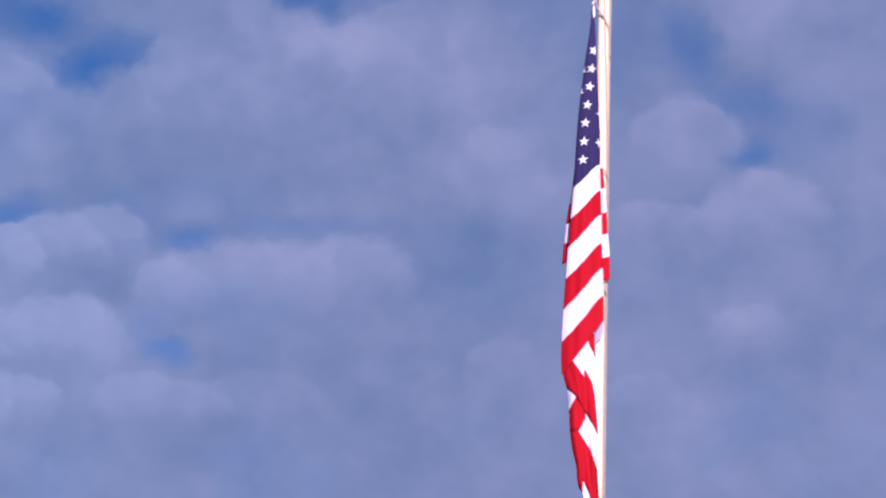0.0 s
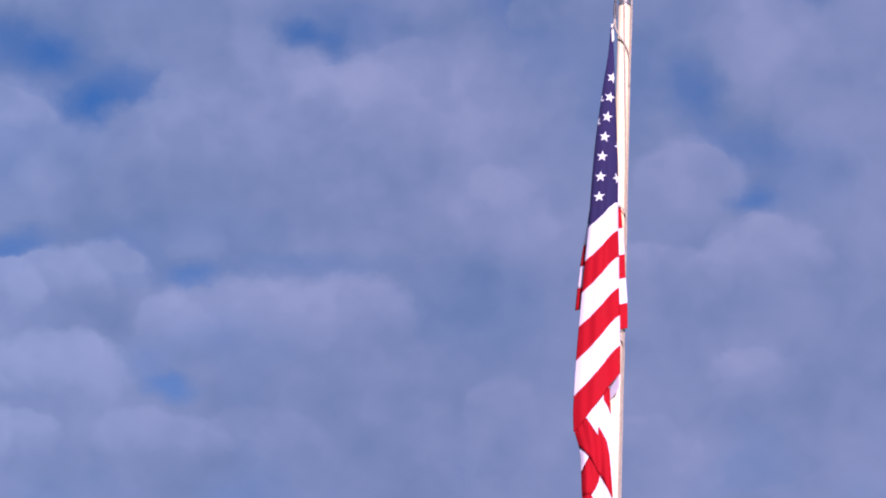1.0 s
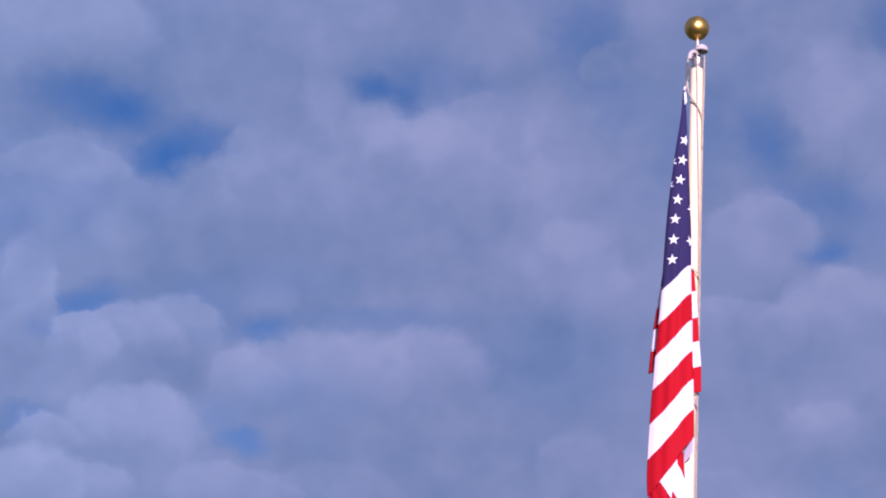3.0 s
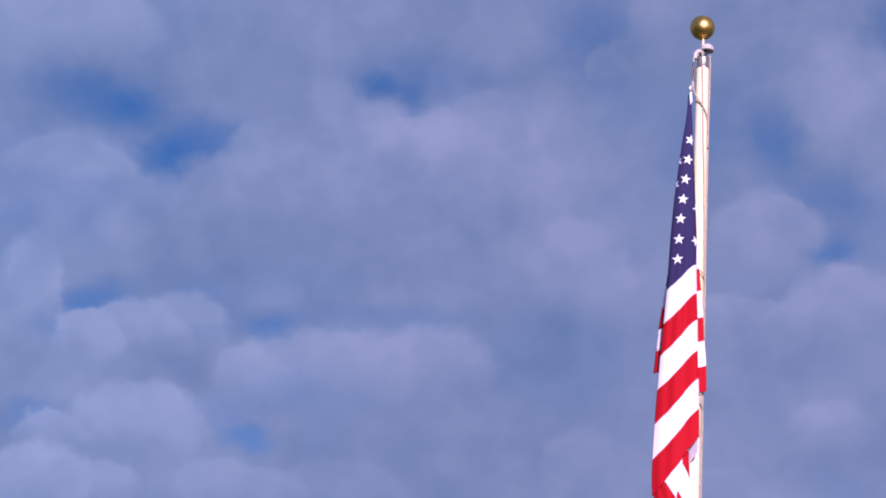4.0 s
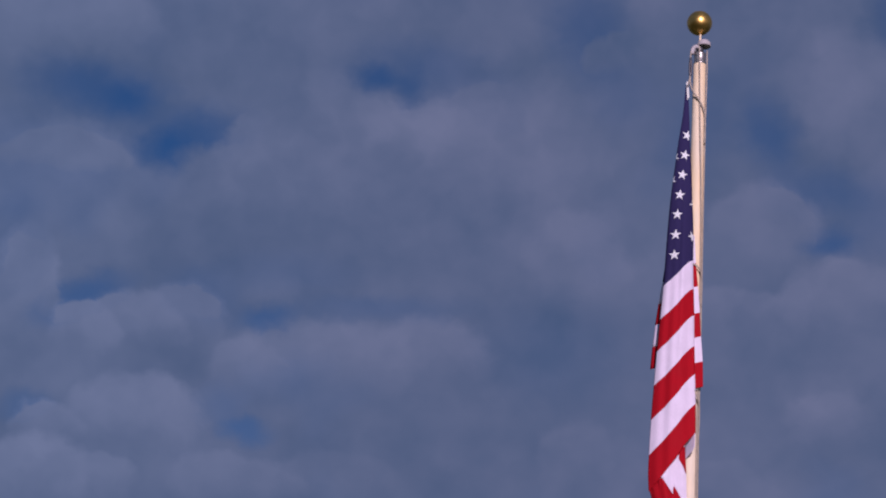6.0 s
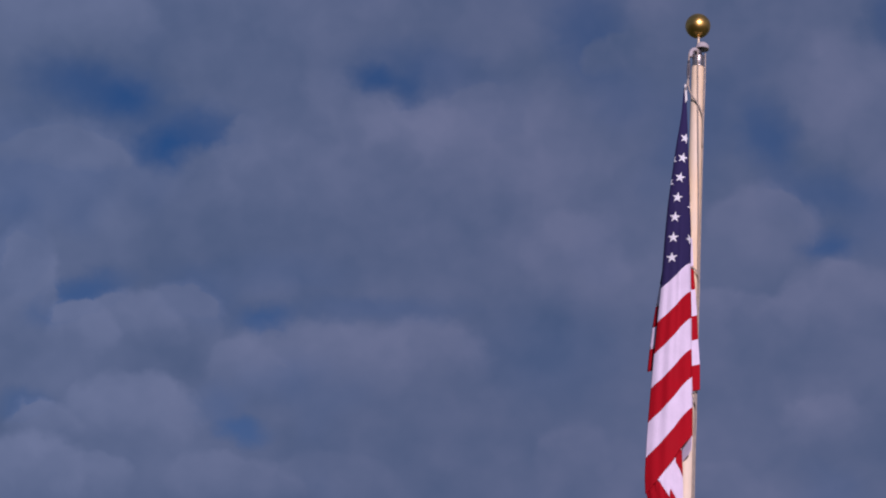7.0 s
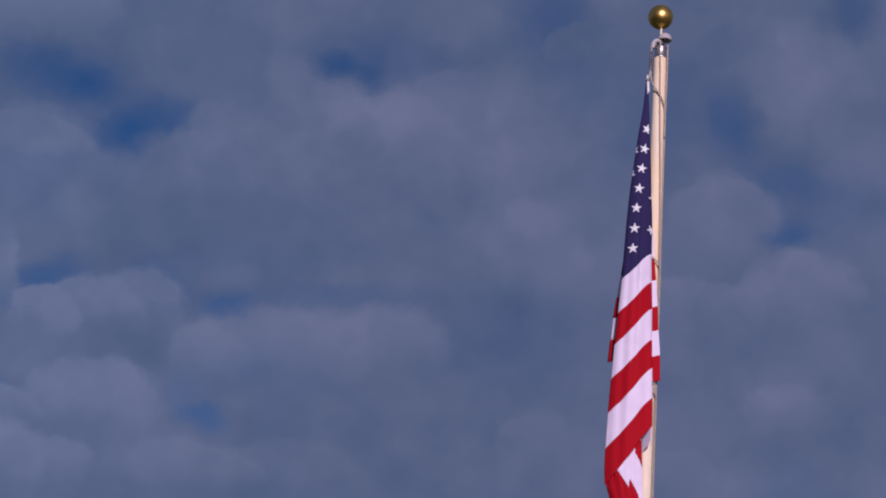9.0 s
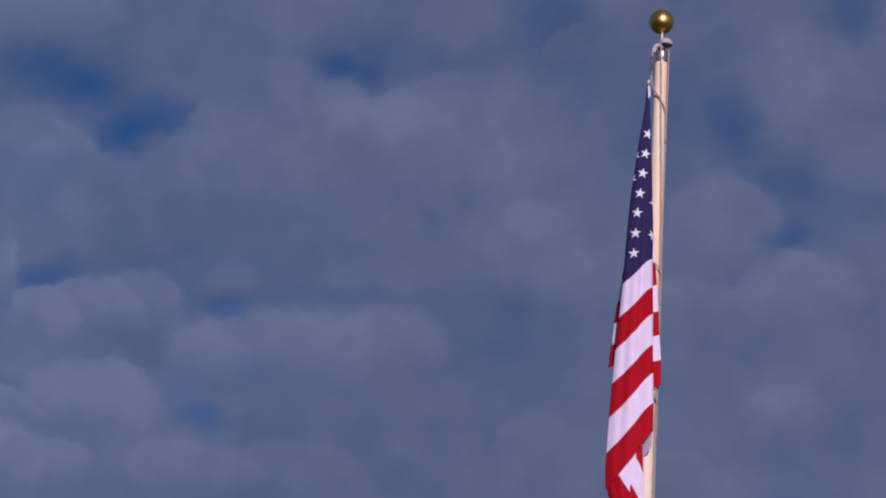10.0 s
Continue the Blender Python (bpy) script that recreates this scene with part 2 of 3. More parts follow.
paint = material("cream_paint", (0.82, 0.69, 0.50), rough=0.6, gloss=0.3, stain=(0.80, 0.57, 0.30), vary=0.15, scale=6, bump=0.10, bump_scale=70, stretch=(1, 1, 0.25))
steel = material("brushed_steel", (0.52, 0.47, 0.42), rough=0.42, metal=1.0, vary=0.12, scale=30, stretch=(1, 1, 6))
cast = material("cast_aluminium", (0.46, 0.41, 0.40), rough=0.7, metal=0.0, vary=0.15, scale=40, bump=0.3, bump_scale=160)
dark_metal = material("dark_metal", (0.10, 0.095, 0.10), rough=0.5, metal=0.7, vary=0.2, scale=60)
rope_fibre = material("rope_fibre", (0.42, 0.35, 0.27), rough=0.9, vary=0.25, scale=120, bump=0.6, bump_scale=500)
lawn = material("lawn", (0.075, 0.095, 0.035), rough=0.95, vary=0.4, scale=0.4, bump=0.6, bump_scale=9)


# ---- building blocks ----
def mesh_of(name, bm, mat, smooth=True):
    me = bpy.data.meshes.new(name)
    bm.normal_update()
    bm.to_mesh(me)
    bm.free()
    me.materials.append(mat)
    if smooth:
        for p in me.polygons:
            p.use_smooth = True
    return me


def part(name, bm, mat, parent, label="", smooth=True):
    """One mesh object under a thing or under one of its parts."""
    ob = new(name, mesh_of(name, bm, mat, smooth))
    ob.parent = parent
    if label:
        tagged(ob, label=label)
    return ob


def turned(profile, seg=48, at=(0, 0, 0)):
    """A solid turned round the vertical axis from (radius, height) pairs, bottom to top."""
    bm = bmesh.new()
    rings = []
    for r, h in profile:
        if r < 1e-6:
            rings.append([bm.verts.new((at[0], at[1], at[2] + h))])
        else:
            rings.append([bm.verts.new((at[0] + r * math.cos(k * math.tau / seg), at[1] + r * math.sin(k * math.tau / seg), at[2] + h)) for k in range(seg)])
    for lo, hi in zip(rings, rings[1:]):
        for k in range(seg):
            j = (k + 1) % seg
            if len(lo) == 1 and len(hi) > 1:
                bm.faces.new((lo[0], hi[j], hi[k]))
            elif len(hi) == 1 and len(lo) > 1:
                bm.faces.new((lo[k], lo[j], hi[0]))
            elif len(lo) > 1:
                bm.faces.new((lo[k], lo[j], hi[j], hi[k]))
    return bm


def spline(points, steps=10):
    """Catmull-Rom through the points."""
    p = [Vector(q) for q in points]
    p = [p[0] * 2 - p[1]] + p + [p[-1] * 2 - p[-2]]
    out = []
    for i in range(1, len(p) - 2):
        for k in range(steps):
            t = k / steps
            out.append(0.5 * (2 * p[i] + (p[i + 1] - p[i - 1]) * t + (2 * p[i - 1] - 5 * p[i] + 4 * p[i + 1] - p[i + 2]) * t * t
                              + (3 * p[i] - p[i - 1] - 3 * p[i + 1] + p[i + 2]) * t ** 3))
    out.append(p[-2])
    return out


def tube(line, radius, seg=10, twist=0.0):
    """A rope or rod along a line; twist gives the lay of its strands."""
    bm = bmesh.new()
    rings, run = [], 0.0
    for i, c in enumerate(line):
        d = (line[min(i + 1, len(line) - 1)] - line[max(i - 1, 0)]).normalized()
        u = d.cross(Vector((0.3, 1, 0.1))).normalized()
        v = d.cross(u)
        if i:
            run += (c - line[i - 1]).length
        ring = []
        for k in range(seg):
            a = k * math.tau / seg
            r = radius * (1 + (0.14 * math.cos(3 * a + run * twist) if twist else 0))
            ring.append(bm.verts.new(c + (u * math.cos(a) + v * math.sin(a)) * r))
        rings.append(ring)
    for lo, hi in zip(rings, rings[1:]):
        for k in range(seg):
            bm.faces.new((lo[k], lo[(k + 1) % seg], hi[(k + 1) % seg], hi[k]))
    bm.faces.new(rings[0][::-1])
    bm.faces.new(rings[-1])
    return bm


def along(pairs):
    """A smooth function through (at, value) pairs."""
    xs = np.array([q[0] for q in pairs], float)
    ys = np.array([q[1] for q in pairs], float)
    slope = np.gradient(ys, xs)

    def value(x):
        x = min(max(x, xs[0]), xs[-1])
        i = min(max(int(np.searchsorted(xs, x)) - 1, 0), len(xs) - 2)
        w = xs[i + 1] - xs[i]
        t = (x - xs[i]) / w
        return float((1 + 2 * t) * (1 - t) ** 2 * ys[i] + t * (1 - t) ** 2 * w * slope[i] + t * t * (3 - 2 * t) * ys[i + 1] + t * t * (t - 1) * w * slope[i + 1])
    return value


def straight(pairs):
    xs, ys = [q[0] for q in pairs], [q[1] for q in pairs]
    return lambda x: float(np.interp(x, xs, ys))


# ---- the ground ----
def build_ground():
    bm = bmesh.new()
    n = 24
    ring = [0.0, 4, 12, 40, 150, 600, 2400]
    rows = []
    for r in ring:
        if r == 0:
            rows.append([bm.verts.new((0, 0, 0))])
        else:
            rows.append([bm.verts.new((r * math.cos(k * math.tau / n), r * math.sin(k * math.tau / n), 0)) for k in range(n)])
    for lo, hi in zip(rows, rows[1:]):
        for k in range(n):
            j = (k + 1) % n
            if len(lo) == 1:
                bm.faces.new((lo[0], hi[k], hi[j]))
            else:
                bm.faces.new((lo[k], hi[k], hi[j], lo[j]))
    ob = new("ground", mesh_of("ground", bm, lawn))
    tagged(ob, "flat mown grass lawn round the flagpole", "ground", kind="structure")


build_ground()

# ---- the flagpole ----
BALL_Z = 6.744
POLE_X = 0.005
BALL_R = 0.056
LEAN = 0.31  # degrees by which the pole is out of plumb


def build_pole():
    pole = new("flagpole")
    tagged(pole, "cream-painted tapered metal flagpole with a gold ball, standing on grass", "flagpole")
    lean = radians(LEAN)
    pole.location = (POLE_X - BALL_Z * math.sin(lean), 0, 0)
    pole.rotation_euler = (0, lean, 0)
    top = BALL_Z - 0.208
    shaft = [(0.0, 0.0), (0.038, 0.0), (0.038, 1.2)]
    for k in range(1, 12):
        f = k / 11
        shaft.append((0.038 - 0.0105 * f ** 1.25, 1.2 + (top - 1.2) * f))
    shaft += [(0.0262, top + 0.002), (0.0, top + 0.002)]
    part("shaft", turned(shaft), paint, pole)
    c = top
    part("collar", turned([(0.0, c + 0.001), (0.0268, c + 0.001), (0.0276, c + 0.003), (0.0276, c + 0.008), (0.0262, c + 0.010), (0.0262, c + 0.048), (0.0272, c + 0.050),
                           (0.0272, c + 0.055), (0.022, c + 0.058), (0.0, c + 0.058)]), steel, pole, "bright steel sleeve")
    part("truck_neck", turned([(0.0, c + 0.056), (0.017, c + 0.056), (0.015, c + 0.096), (0.0, c + 0.096)], 32), dark_metal, pole, "dark recessed neck")
    # the cap of the pulley block: a half dome, flat below, set off to one side
    d = c + 0.089
    dome = [(0.0, d + 0.006), (0.024, d + 0.004), (0.028, d), (0.030, d + 0.002), (0.030, d + 0.010)]
    dome += [(0.030 * math.cos(q), d + 0.010 + 0.025 * math.sin(q)) for q in [k * math.pi / 16 for k in range(1, 8)]] + [(0.0, d + 0.035)]
    part("pulley_cap", turned(dome, 40, (0.0175, -0.004, 0)), cast, pole, "weathered grey cast pulley cap")
    # the side arm that carries the sheave
    arm = spline([(0.0, -0.006, c + 0.082), (-0.016, -0.012, c + 0.085), (-0.027, -0.016, c + 0.077), (-0.033, -0.018, c + 0.062), (-0.034, -0.018, c + 0.045)], 8)
    side_arm = part("pulley_arm", tube(arm, 0.0095, 14), cast, pole, "curved grey pulley arm")
    bm = turned([(0.0, -0.005), (0.009, -0.005), (0.010, -0.0035), (0.0075, 0.0), (0.010, 0.0035), (0.009, 0.005), (0.0, 0.005)], 32)
    bmesh.ops.rotate(bm, verts=bm.verts, cent=(0, 0, 0), matrix=Matrix.Rotation(math.pi / 2, 3, "X"))
    bmesh.ops.translate(bm, verts=bm.verts, vec=(-0.024, -0.016, c + 0.064))
    part("sheave", bm, dark_metal, side_arm, "grooved dark sheave")
    part("spindle", turned([(0.0, c + 0.118), (0.0075, c + 0.118), (0.0048, c + 0.128), (0.0044, BALL_Z - BALL_R + 0.003), (0.0, BALL_Z - BALL_R + 0.003)], 24), paint, pole)
    ball = [(0.0, -BALL_R)] + [(BALL_R * math.cos(q), BALL_R * math.sin(q)) for q in [-math.pi / 2 + k * math.pi / 40 for k in range(1, 40)]] + [(0.0, BALL_R)]
    finial = part("ball_finial", turned(ball, 80, (-0.005, 0, BALL_Z)), brass, pole, "polished gold ball with dull weathering")
    part("seam", turned([(BALL_R + 0.0001, -0.0008), (BALL_R + 0.0006, 0.0), (BALL_R + 0.0001, 0.0008)], 80, (-0.005, 0, BALL_Z)), brass, finial)


build_pole()


# ---- the flag: hangs limp from its hoist, the fly folded down beside the pole ----
# all below in centimetres: across from the pole, and down from the ball's middle
def spot(x, down, y):
    return Vector((x / 100, y / 100, BALL_Z - down / 100))


left_edge = along([(32.8, -5.5), (46, -6.3), (61, -8.2), (75, -9.7), (88, -11.0), (101.5, -11.9), (128, -13.2), (143.8, -14.3), (158, -15.3), (173.3, -16.2), (188.3, -17.0), (203.7, -17.5), (212, -17.6), (219, -17.2), (230, -16.0)])
right_edge = along([(32.8, -4.7), (46, -3.8), (61, -3.1), (73, -2.3), (88, -1.6), (101.5, -0.9), (116, -0.7), (129, -0.3), (141, 0.2), (155, 0.5), (167.6, 1.0), (181, 1.5), (194, 1.7), (232, 1.7)])
# the seams between stripes on the front fold, at its left and right edge
SEAM_LEFT = [128.4, 143.8, 158.1, 173.3, 188.4, 203.8, 219.5]
SEAM_RIGHT = [116.0, 129.0, 141.0, 155.0, 167.6, 180.9, 193.8]
# the seams climb slowly, then steeply over a pleat, then level off
climb = along([(0, 0), (0.25, 0.205), (0.5, 0.45), (0.6, 0.56), (0.7, 0.695), (0.85, 0.875), (1, 1)])


def seam(k, s):
    """How far down seam k lies at s across the front fold (0 left, 1 right)."""
    return SEAM_LEFT[k] + (SEAM_RIGHT[k] - SEAM_LEFT[k]) * climb(s)


def front_depth(s, down):
    """Where the front fold's cloth lies towards the viewer (negative y), with its hanging pleats."""
    grow = min(1.0, max(0.0, (down - 33) / 90))
    q = 2 * s - 1
    y = -4.6 - grow * 3.2 * (1 - abs(q) ** 3.2)
    low = min(1.0, max(0.0, (down - 70) / 110))
    y -= 0.6 * low * math.sin(2 * math.pi * (1.55 * s + 0.10) + 0.012 * down)
    y -= 0.22 * low * math.sin(2 * math.pi * (3.6 * s + 0.3) - 0.02 * down)
    y -= 0.45 * low * math.exp(-((s - 0.62 + 0.0006 * (down - 120)) / 0.07) ** 2)
    y -= 0.25 * noise.noise(Vector((s * 3, down * 0.03, 1.7)))
    return y


def front(s, down):
    return spot(left_edge(down) + (right_edge(down) - left_edge(down)) * s, down, front_depth(s, down))


def sheet(bm, point, top, bottom, across=26, rows=6, s0=0.0, s1=1.0):
    """A strip of cloth between two seams."""
    grid = []
    for i in range(across + 1):
        s = s0 + (s1 - s0) * i / across
        a, b = top(s), bottom(s)
        grid.append([bm.verts.new(point(s, a + (b - a) * j / rows)) if b - a > 0.05 else None for j in range(rows + 1)])
    for p, q in zip(grid, grid[1:]):
        for j in range(rows):
            if p[j] and q[j]:
                bm.faces.new((p[j], p[j + 1], q[j + 1], q[j]))


# the fold by the hoist, behind the front one
hoist_right = along([(96, -1.2), (105, -0.3), (117, 0.5), (127.6, 1.5), (139.6, 2.5), (150.4, 3.2), (161.7, 4.1), (173, 4.4)])


def hoist_fold(s, down):
    x = -5.0 + (hoist_right(down) + 5.0) * s
    return spot(x, down, -4.0 - 0.5 * math.sin(math.pi * s) + 0.25 * math.sin(9 * s + 0.05 * down))


heading_right = along([(33, -4.6), (46, -4.3), (61, -3.6), (88, -2.1), (112, -0.9), (122, 0.0), (139.6, 1.8), (161.7, 3.4), (178, 3.8)])


def heading(s, down):
    """The canvas edge of the hoist, behind the folds."""
    width = min(2.2, 0.4 + 0.05 * (down - 33))
    return spot(heading_right(down) - width * (1 - s), down, -3.55 + 0.2 * math.sin(3 * s))


# the fold that peeps out on the other side, behind the front one
def back_fold(s, down):
    x0 = straight([(112, -12.2), (124.5, -13.7), (134.5, -15.2), (144, -16.4), (154, -17.3), (164, -18.0)])(down)
    x = x0 + (-9.0 - x0) * s
    return spot(x, down, 0.9 - 3.6 * s + 0.3 * math.sin(7 * s + 0.06 * down))


# the tail of the fly, turned over, below the hem
tail_left = along([(196, -16.5), (205, -17.2), (214, -17.3), (219, -16.8), (222, -16.0), (226, -14.8), (236, -13.7), (248, -12.9), (256, -11.6), (262.7, -10.0), (270.6, -9.3), (275, -8.0), (290, -6.0)])
tail_right = along([(196, -3.0), (209, -2.0), (224, -1.4), (240, -0.7), (248, -0.4), (264, -0.5), (277, 0.3), (290, 1.0)])


def tail(s, down, forward=0.0):
    x = tail_left(down) + (tail_right(down) - tail_left(down)) * s
    q = 2 * s - 1
    y = -5.3 - 1.9 * (1 - abs(q) ** 2.6) - 0.8 * math.sin(2 * math.pi * (1.4 * s) + 0.05 * down) - 0.35 * math.sin(19 * s - 0.03 * down)
    y -= forward
    # behind the front fold down to its hem
    f = min(max((x - left_edge(down)) / (right_edge(down) - left_edge(down)), 0.0), 1.0)
    if down < seam(6, f) + 1.0:
        y = max(y, front_depth(f, down) + 0.7)
    return spot(x, down, y)


def hem_corner(s, down):
    """White cloth turned forward from behind the hem, edge on to the light."""
    return spot(-2.4 + 3.9 * s - 0.02 * (down - 196), down, -3.2 - 5.2 * s)


FOLD_TOP = straight([(0, 216.5), (0.30, 213.5), (0.635, 221.3), (0.655, 217.2), (0.87, 223.8), (0.94, 230.3), (1, 247.0)])
FOLD_LOW = straight([(0, 225.3), (0.29, 230.2), (0.61, 237.5), (1, 247.4)])
NOTCH_LOW = straight([(0, 236.5), (0.29, 230.3), (0.61, 237.5), (1, 247.4)])
LOZENGE_TOP = straight([(0, 247.0), (0.31, 246.9), (0.44, 244.5), (0.56, 241.0), (0.61, 237.6), (1, 247.6)])
LOZENGE_LOW = straight([(0, 247.0), (0.31, 247.0), (0.67, 254.8), (1, 264.5)])
TAIL_END = straight([(0, 273.0), (0.12, 275.5), (0.30, 269.3), (0.55, 278.0), (0.75, 284.0), (1, 288.0)])


def tucked(point, edge):
    """The same cloth, its lower margin tucked behind the next stripe."""
    return lambda s, d: point(s, d) + Vector((0, 0.0024 * min(1.0, max(0.0, (d - edge(s) + 0.3) / 0.5)), 0))


def cloth_part(name, bm, mat, flag, label=""):
    ob = part(name, bm, mat, flag, label)
    thick = ob.modifiers.new("cloth", "SOLIDIFY")
    thick.thickness, thick.offset = 0.0012, 0.0
    return ob


def star_mesh(x, down, radius, turn, squeeze):
    """A five-pointed star sewn on the front fold; what passes the edge wraps round it."""
    bm = bmesh.new()

    def on_cloth(dx, dz):
        px, pd = x + dx * squeeze, down - dz
        l, r = left_edge(pd), right_edge(pd)
        s = (px - l) / (r - l)
        over = max(0.0, -s, s - 1) * (r - l)
        s = min(max(s, 0.0), 1.0)
        p = front(s, pd)
        return bm.verts.new((p.x, p.y - 0.0022 + over / 100, p.z))
    rim = []
    for k in range(10):
        a = math.pi / 2 + turn + k * math.pi / 5
        b = math.pi / 2 + turn + (k + 1) * math.pi / 5
        r0, r1 = (radius, radius * 0.385) if k % 2 == 0 else (radius * 0.385, radius)
        for j in range(4):
            f = j / 4
            rim.append((r0 * math.cos(a) * (1 - f) + r1 * math.cos(b) * f, r0 * math.sin(a) * (1 - f) + r1 * math.sin(b) * f))
    loops = [[on_cloth(px * f, pz * f) for px, pz in rim] for f in (1.0, 0.7, 0.4)]
    mid = on_cloth(0, 0)
    n = len(rim)
    for lo, hi in zip(loops, loops[1:]):
        for k in range(n):
            bm.faces.new((lo[k], lo[(k + 1) % n], hi[(k + 1) % n], hi[k]))
    for k in range(n):
        bm.faces.new((loops[-1][k], loops[-1][(k + 1) % n], mid))
    return bm


def build_flag():
    flag = new("flag")
    flag["label"] = "limp red, white and navy starred cloth flag folded against the flagpole"
    tagged(flag, category="flag")
    # blue field
    bm = bmesh.new()
    sheet(bm, tucked(front, lambda s: seam(0, s)), lambda s: 33.2, lambda s: seam(0, s) + 0.7, 30, 150)
    cloth_part("blue_field", bm, blue_cloth, flag, "navy blue field")
    bm = bmesh.new()
    sheet(bm, back_fold, lambda s: 112, lambda s: 124, 8, 6)
    cloth_part("blue_field_fold", bm, blue_cloth, flag, "navy blue field")
    # stripes eight to thirteen; each runs through the front fold, the hoist fold, the back fold and the tail
    hoist_seams = [104.0, 117.0, 127.6, 139.6, 150.4, 161.7, 173.0]
    back_seams = [None, None, 124.3, 134.4, 144.0, 154.0, 164.0]
    def strip(name, k, point, top, bottom, *grid):
        bm = bmesh.new()
        sheet(bm, point, top, bottom, *grid)
        red = k % 2 == 1
        cloth_part(name, bm, red_cloth if red else white_cloth, flag, "red stripe" if red else "white stripe")

    for k in range(6):
        hem = 0.7 if k < 5 else 0.0
        strip("stripe", k, tucked(front, lambda s: seam(k + 1, s)) if hem else front, lambda s: seam(k, s), lambda s: seam(k + 1, s) + hem, 40, 32)
        h0, h1 = hoist_seams[k], hoist_seams[k + 1]
        strip("hoist_stripe", k, tucked(hoist_fold, lambda s: h1 + 2.2 * (1 - s)) if hem else hoist_fold, lambda s: h0 + 2.2 * (1 - s), lambda s: h1 + 2.2 * (1 - s) + hem, 14, 24)
        if back_seams[k]:
            b0, b1 = back_seams[k], back_seams[k + 1]
            strip("back_stripe", k, back_fold, lambda s: b0 - 1.0 * s, lambda s: b1 - 1.0 * s, 10, 5)
    # the tail, where the far ends of the stripes cross
    strip("tail_stripe", 2, tail, FOLD_LOW, NOTCH_LOW, 20, 4, 0.0, 0.29)
    strip("tail_stripe", 3, lambda s, d: tail(s, d, 0.8), FOLD_TOP, lambda s: FOLD_LOW(s) + 0.6, 60, 8)
    strip("tail_stripe", 4, tail, lambda s: 199.0, FOLD_TOP, 60, 10)
    strip("tail_stripe", 4, tail, LOZENGE_TOP, LOZENGE_LOW, 50, 8, 0.31, 1.0)
    strip("tail_stripe", 5, tail, NOTCH_LOW, LOZENGE_TOP, 50, 6, 0.0, 0.61)
    strip("tail_stripe", 5, tail, LOZENGE_LOW, TAIL_END, 50, 10)
    strip("tail_stripe", 5, lambda s, d: tail(s, d, 0.3), lambda s: 200.0, straight([(0.82, 205.5), (0.93, 208.5), (1.0, 212.0)]), 14, 6, 0.82, 1.0)
    # the last of the fly: a corner of white below the red, and one turned back behind the hem
    strip("tail_stripe", 4, lambda s, d: tail(s, d, -0.5), lambda s: 266.0, lambda s: 286.0, 14, 8, 0.1, 0.62)
    strip("hem_corner", 4, hem_corner, lambda s: 199.0 - 4.4 * s, straight([(0, 205.0), (0.3, 203.8), (0.7, 202.6), (1, 200.5)]), 12, 8)
    # stars
    row = [(-4.4, 57.7), (-5.2, 67.3), (-6.1, 76.8), (-7.0, 86.4), (-7.9, 95.7), (-8.4, 105.3), (-8.8, 114.7)]
    for i, (x, d) in enumerate(row):
        part("star", star_mesh(x, d, 2.65, -0.28 + 0.05 * i, 0.86 + 0.02 * i), star_cloth, flag, "white sewn star")
    for x, d in ((-0.9, 90.0), (-1.2, 105.3), (-9.5, 68.0), (-10.6, 79.0)):
        part("star", star_mesh(x, d, 2.5, 0.5, 0.8), star_cloth, flag, "white sewn star")
    # canvas heading down the hoist, with its metal eye
    bm = bmesh.new()
    sheet(bm, heading, lambda s: 33.5, lambda s: 174.4 - 1.4 * s, 4, 90)
    cloth_part("heading", bm, canvas, flag, "white canvas heading")
    bm = bmesh.new()
    sheet(bm, lambda s, d: spot(-5.3 + 1.0 * s + 0.07 * (d - 32), d, -5.0), lambda s: 31.2 + 0.6 * abs(2 * s - 1), lambda s: 40.5 - 1.5 * s, 6, 10)
    cloth_part("heading_corner", bm, canvas, flag, "white canvas corner")
    for d, x in ((33.6, -4.6),):
        bm = turned([(0.0030, -0.0010), (0.0055, -0.0010), (0.006, 0.0), (0.0055, 0.0010), (0.0030, 0.0010), (0.0030, -0.0010)], 24)
        bmesh.ops.rotate(bm, verts=bm.verts, cent=(0, 0, 0), matrix=Matrix.Rotation(math.pi / 2, 3, "X"))
        bmesh.ops.translate(bm, verts=bm.verts, vec=spot(x, d, -5.3))
        part("grommet", bm, dark_metal, flag, "dark metal grommet")


build_flag()


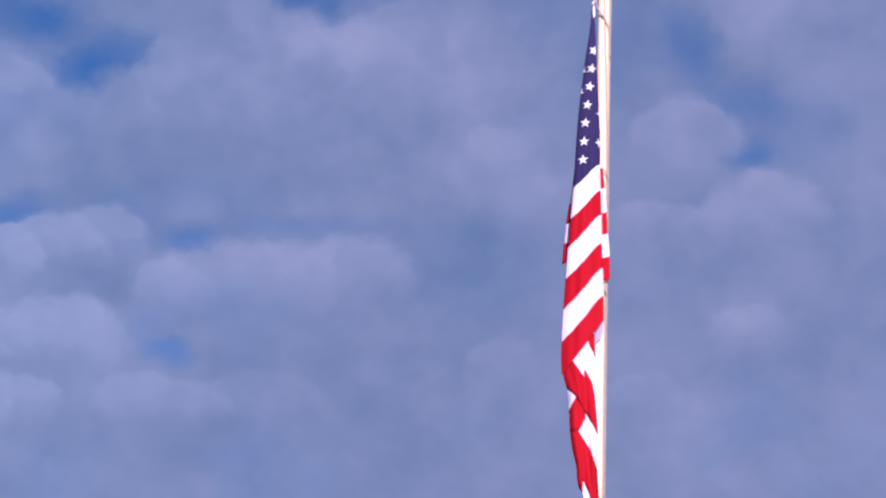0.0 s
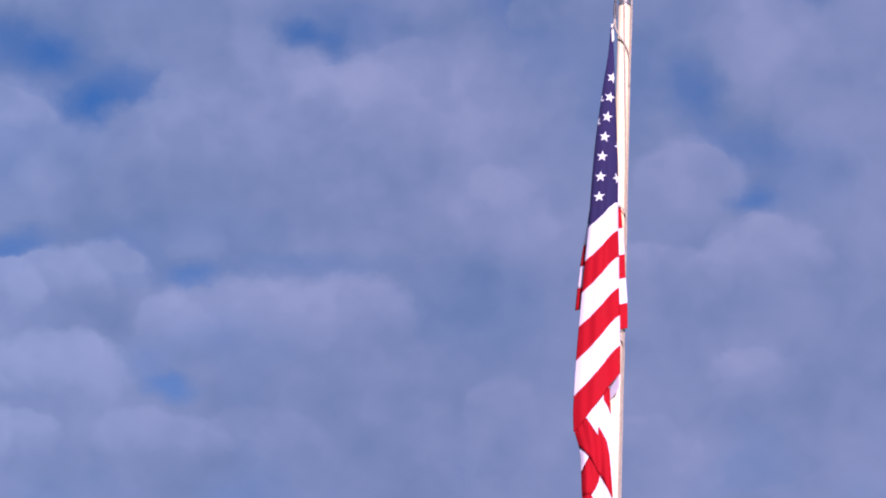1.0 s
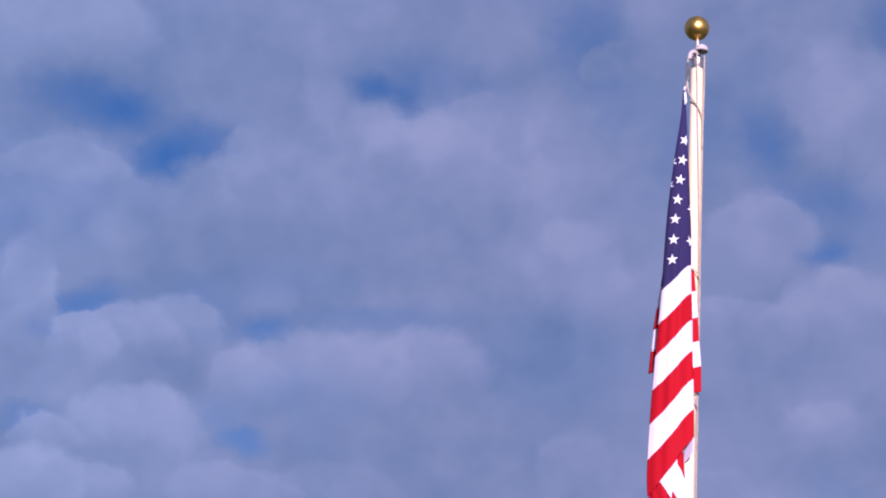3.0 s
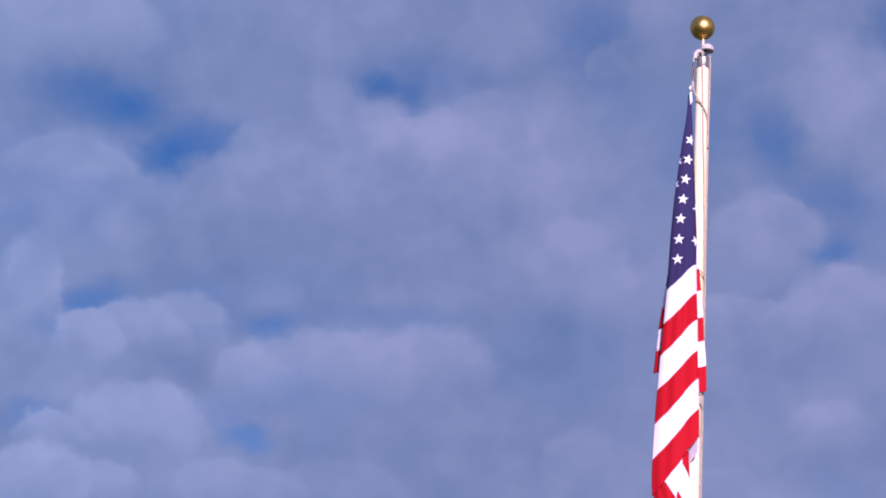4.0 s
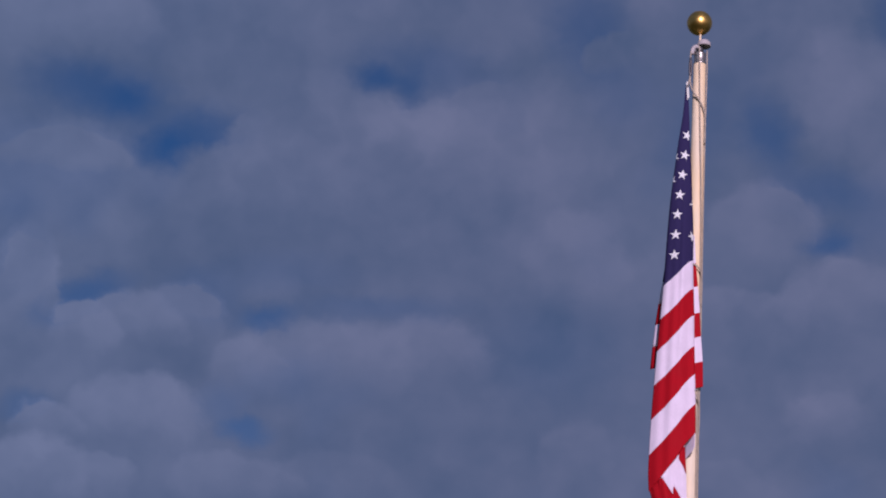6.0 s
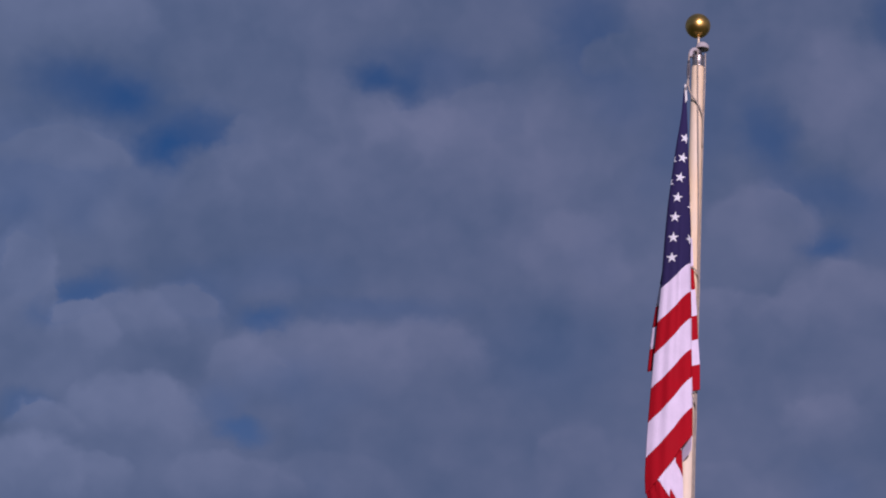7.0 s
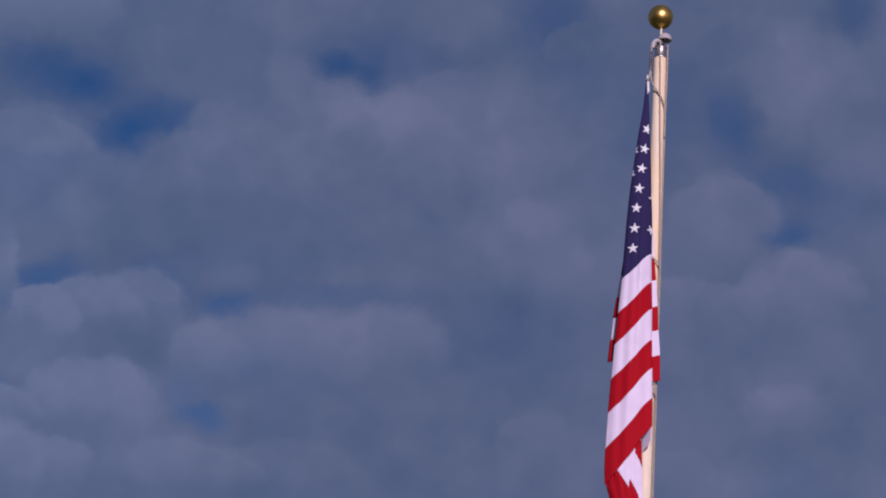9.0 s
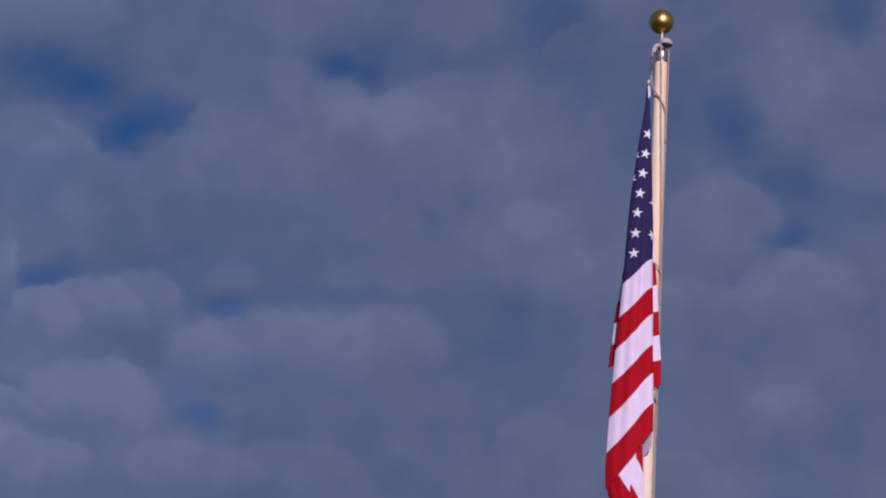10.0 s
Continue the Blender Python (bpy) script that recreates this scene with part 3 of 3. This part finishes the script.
# ---- the halyard ----
def build_halyard():
    rope = new("halyard")
    tagged(rope, "thin weathered tan rope with a snap hook along the pole", "rope")

    def run(points, r=0.33, name="rope"):
        leant = [(x - math.tan(radians(LEAN)) * (d - 10), d, y) for x, d, y in points]
        return part(name, tube(spline([spot(*p) for p in leant], 12), r / 100, 10, 500.0), rope_fibre, rope)
    # up the front of the pole and round its side
    run([(0.2, 13.0, -3.2), (0.5, 25, -3.3), (0.9, 40, -3.35), (1.6, 60, -3.4), (2.3, 80, -3.0), (2.9, 110, -2.4), (3.2, 150, -2.2), (3.3, 200, -2.3), (3.4, 300, -2.6), (3.2, 420, -3.3), (2.6, 540, -4.4)])
    # the fall on the other side
    run([(3.6, 14.0, -0.8), (3.75, 26, -0.8), (3.6, 54, -0.9), (3.6, 90, -1.0), (3.8, 150, -1.0), (4.1, 250, -1.2), (4.4, 380, -1.6), (4.6, 540, -2.0)], 0.30)
    # from the sheave down to the upper hook
    run([(-2.8, 13.8, -2.2), (-3.5, 16, -2.4), (-3.6, 20.5, -3.4)], 0.34)
    # from the hook to the heading
    run([(-3.5, 26.5, -3.9), (-3.8, 29.5, -4.3), (-4.4, 33.2, -5.2)], 0.30, "tie")
    # the slack end that crosses the pole below the hook
    run([(-3.5, 28.5, -3.6), (-3.3, 32.0, -3.9), (-2.2, 35.4, -4.0), (0.8, 40.0, -3.8), (2.6, 43.8, -3.2), (3.4, 48.0, -2.3), (3.5, 60, -1.8)], 0.36)
    # ties from the hoist to the rope
    run([(-0.4, 117.6, -4.6), (1.6, 118.7, -4.7), (3.2, 121.0, -3.9), (3.75, 125.0, -2.4), (3.75, 136.0, -1.0)], 0.33, "tie")
    run([(1.2, 173.7, -4.8), (2.2, 176.1, -4.8), (3.4, 178.8, -4.0), (4.0, 183.0, -2.5), (3.9, 197.0, -1.05)], 0.33, "tie")
    # snap hooks: an open loop and its swivel
    for x, d in ((-3.6, 19.5),):
        ring = [spot(x + 0.42 * math.sin(q), d + 4.6 - 4.0 * math.cos(q), -3.9) for q in [k * math.tau / 28 for k in range(28)]]
        hook = part("snap_hook", tube(ring, 0.0046, 8), dark_metal, rope, "dark metal snap hook")
        part("swivel", turned([(0.0, 0.0), (0.0052, 0.001), (0.0062, 0.006), (0.0052, 0.013), (0.0, 0.014)], 20, tuple(spot(x, d + 1.0, -3.9))), dark_metal, hook)


build_halyard()
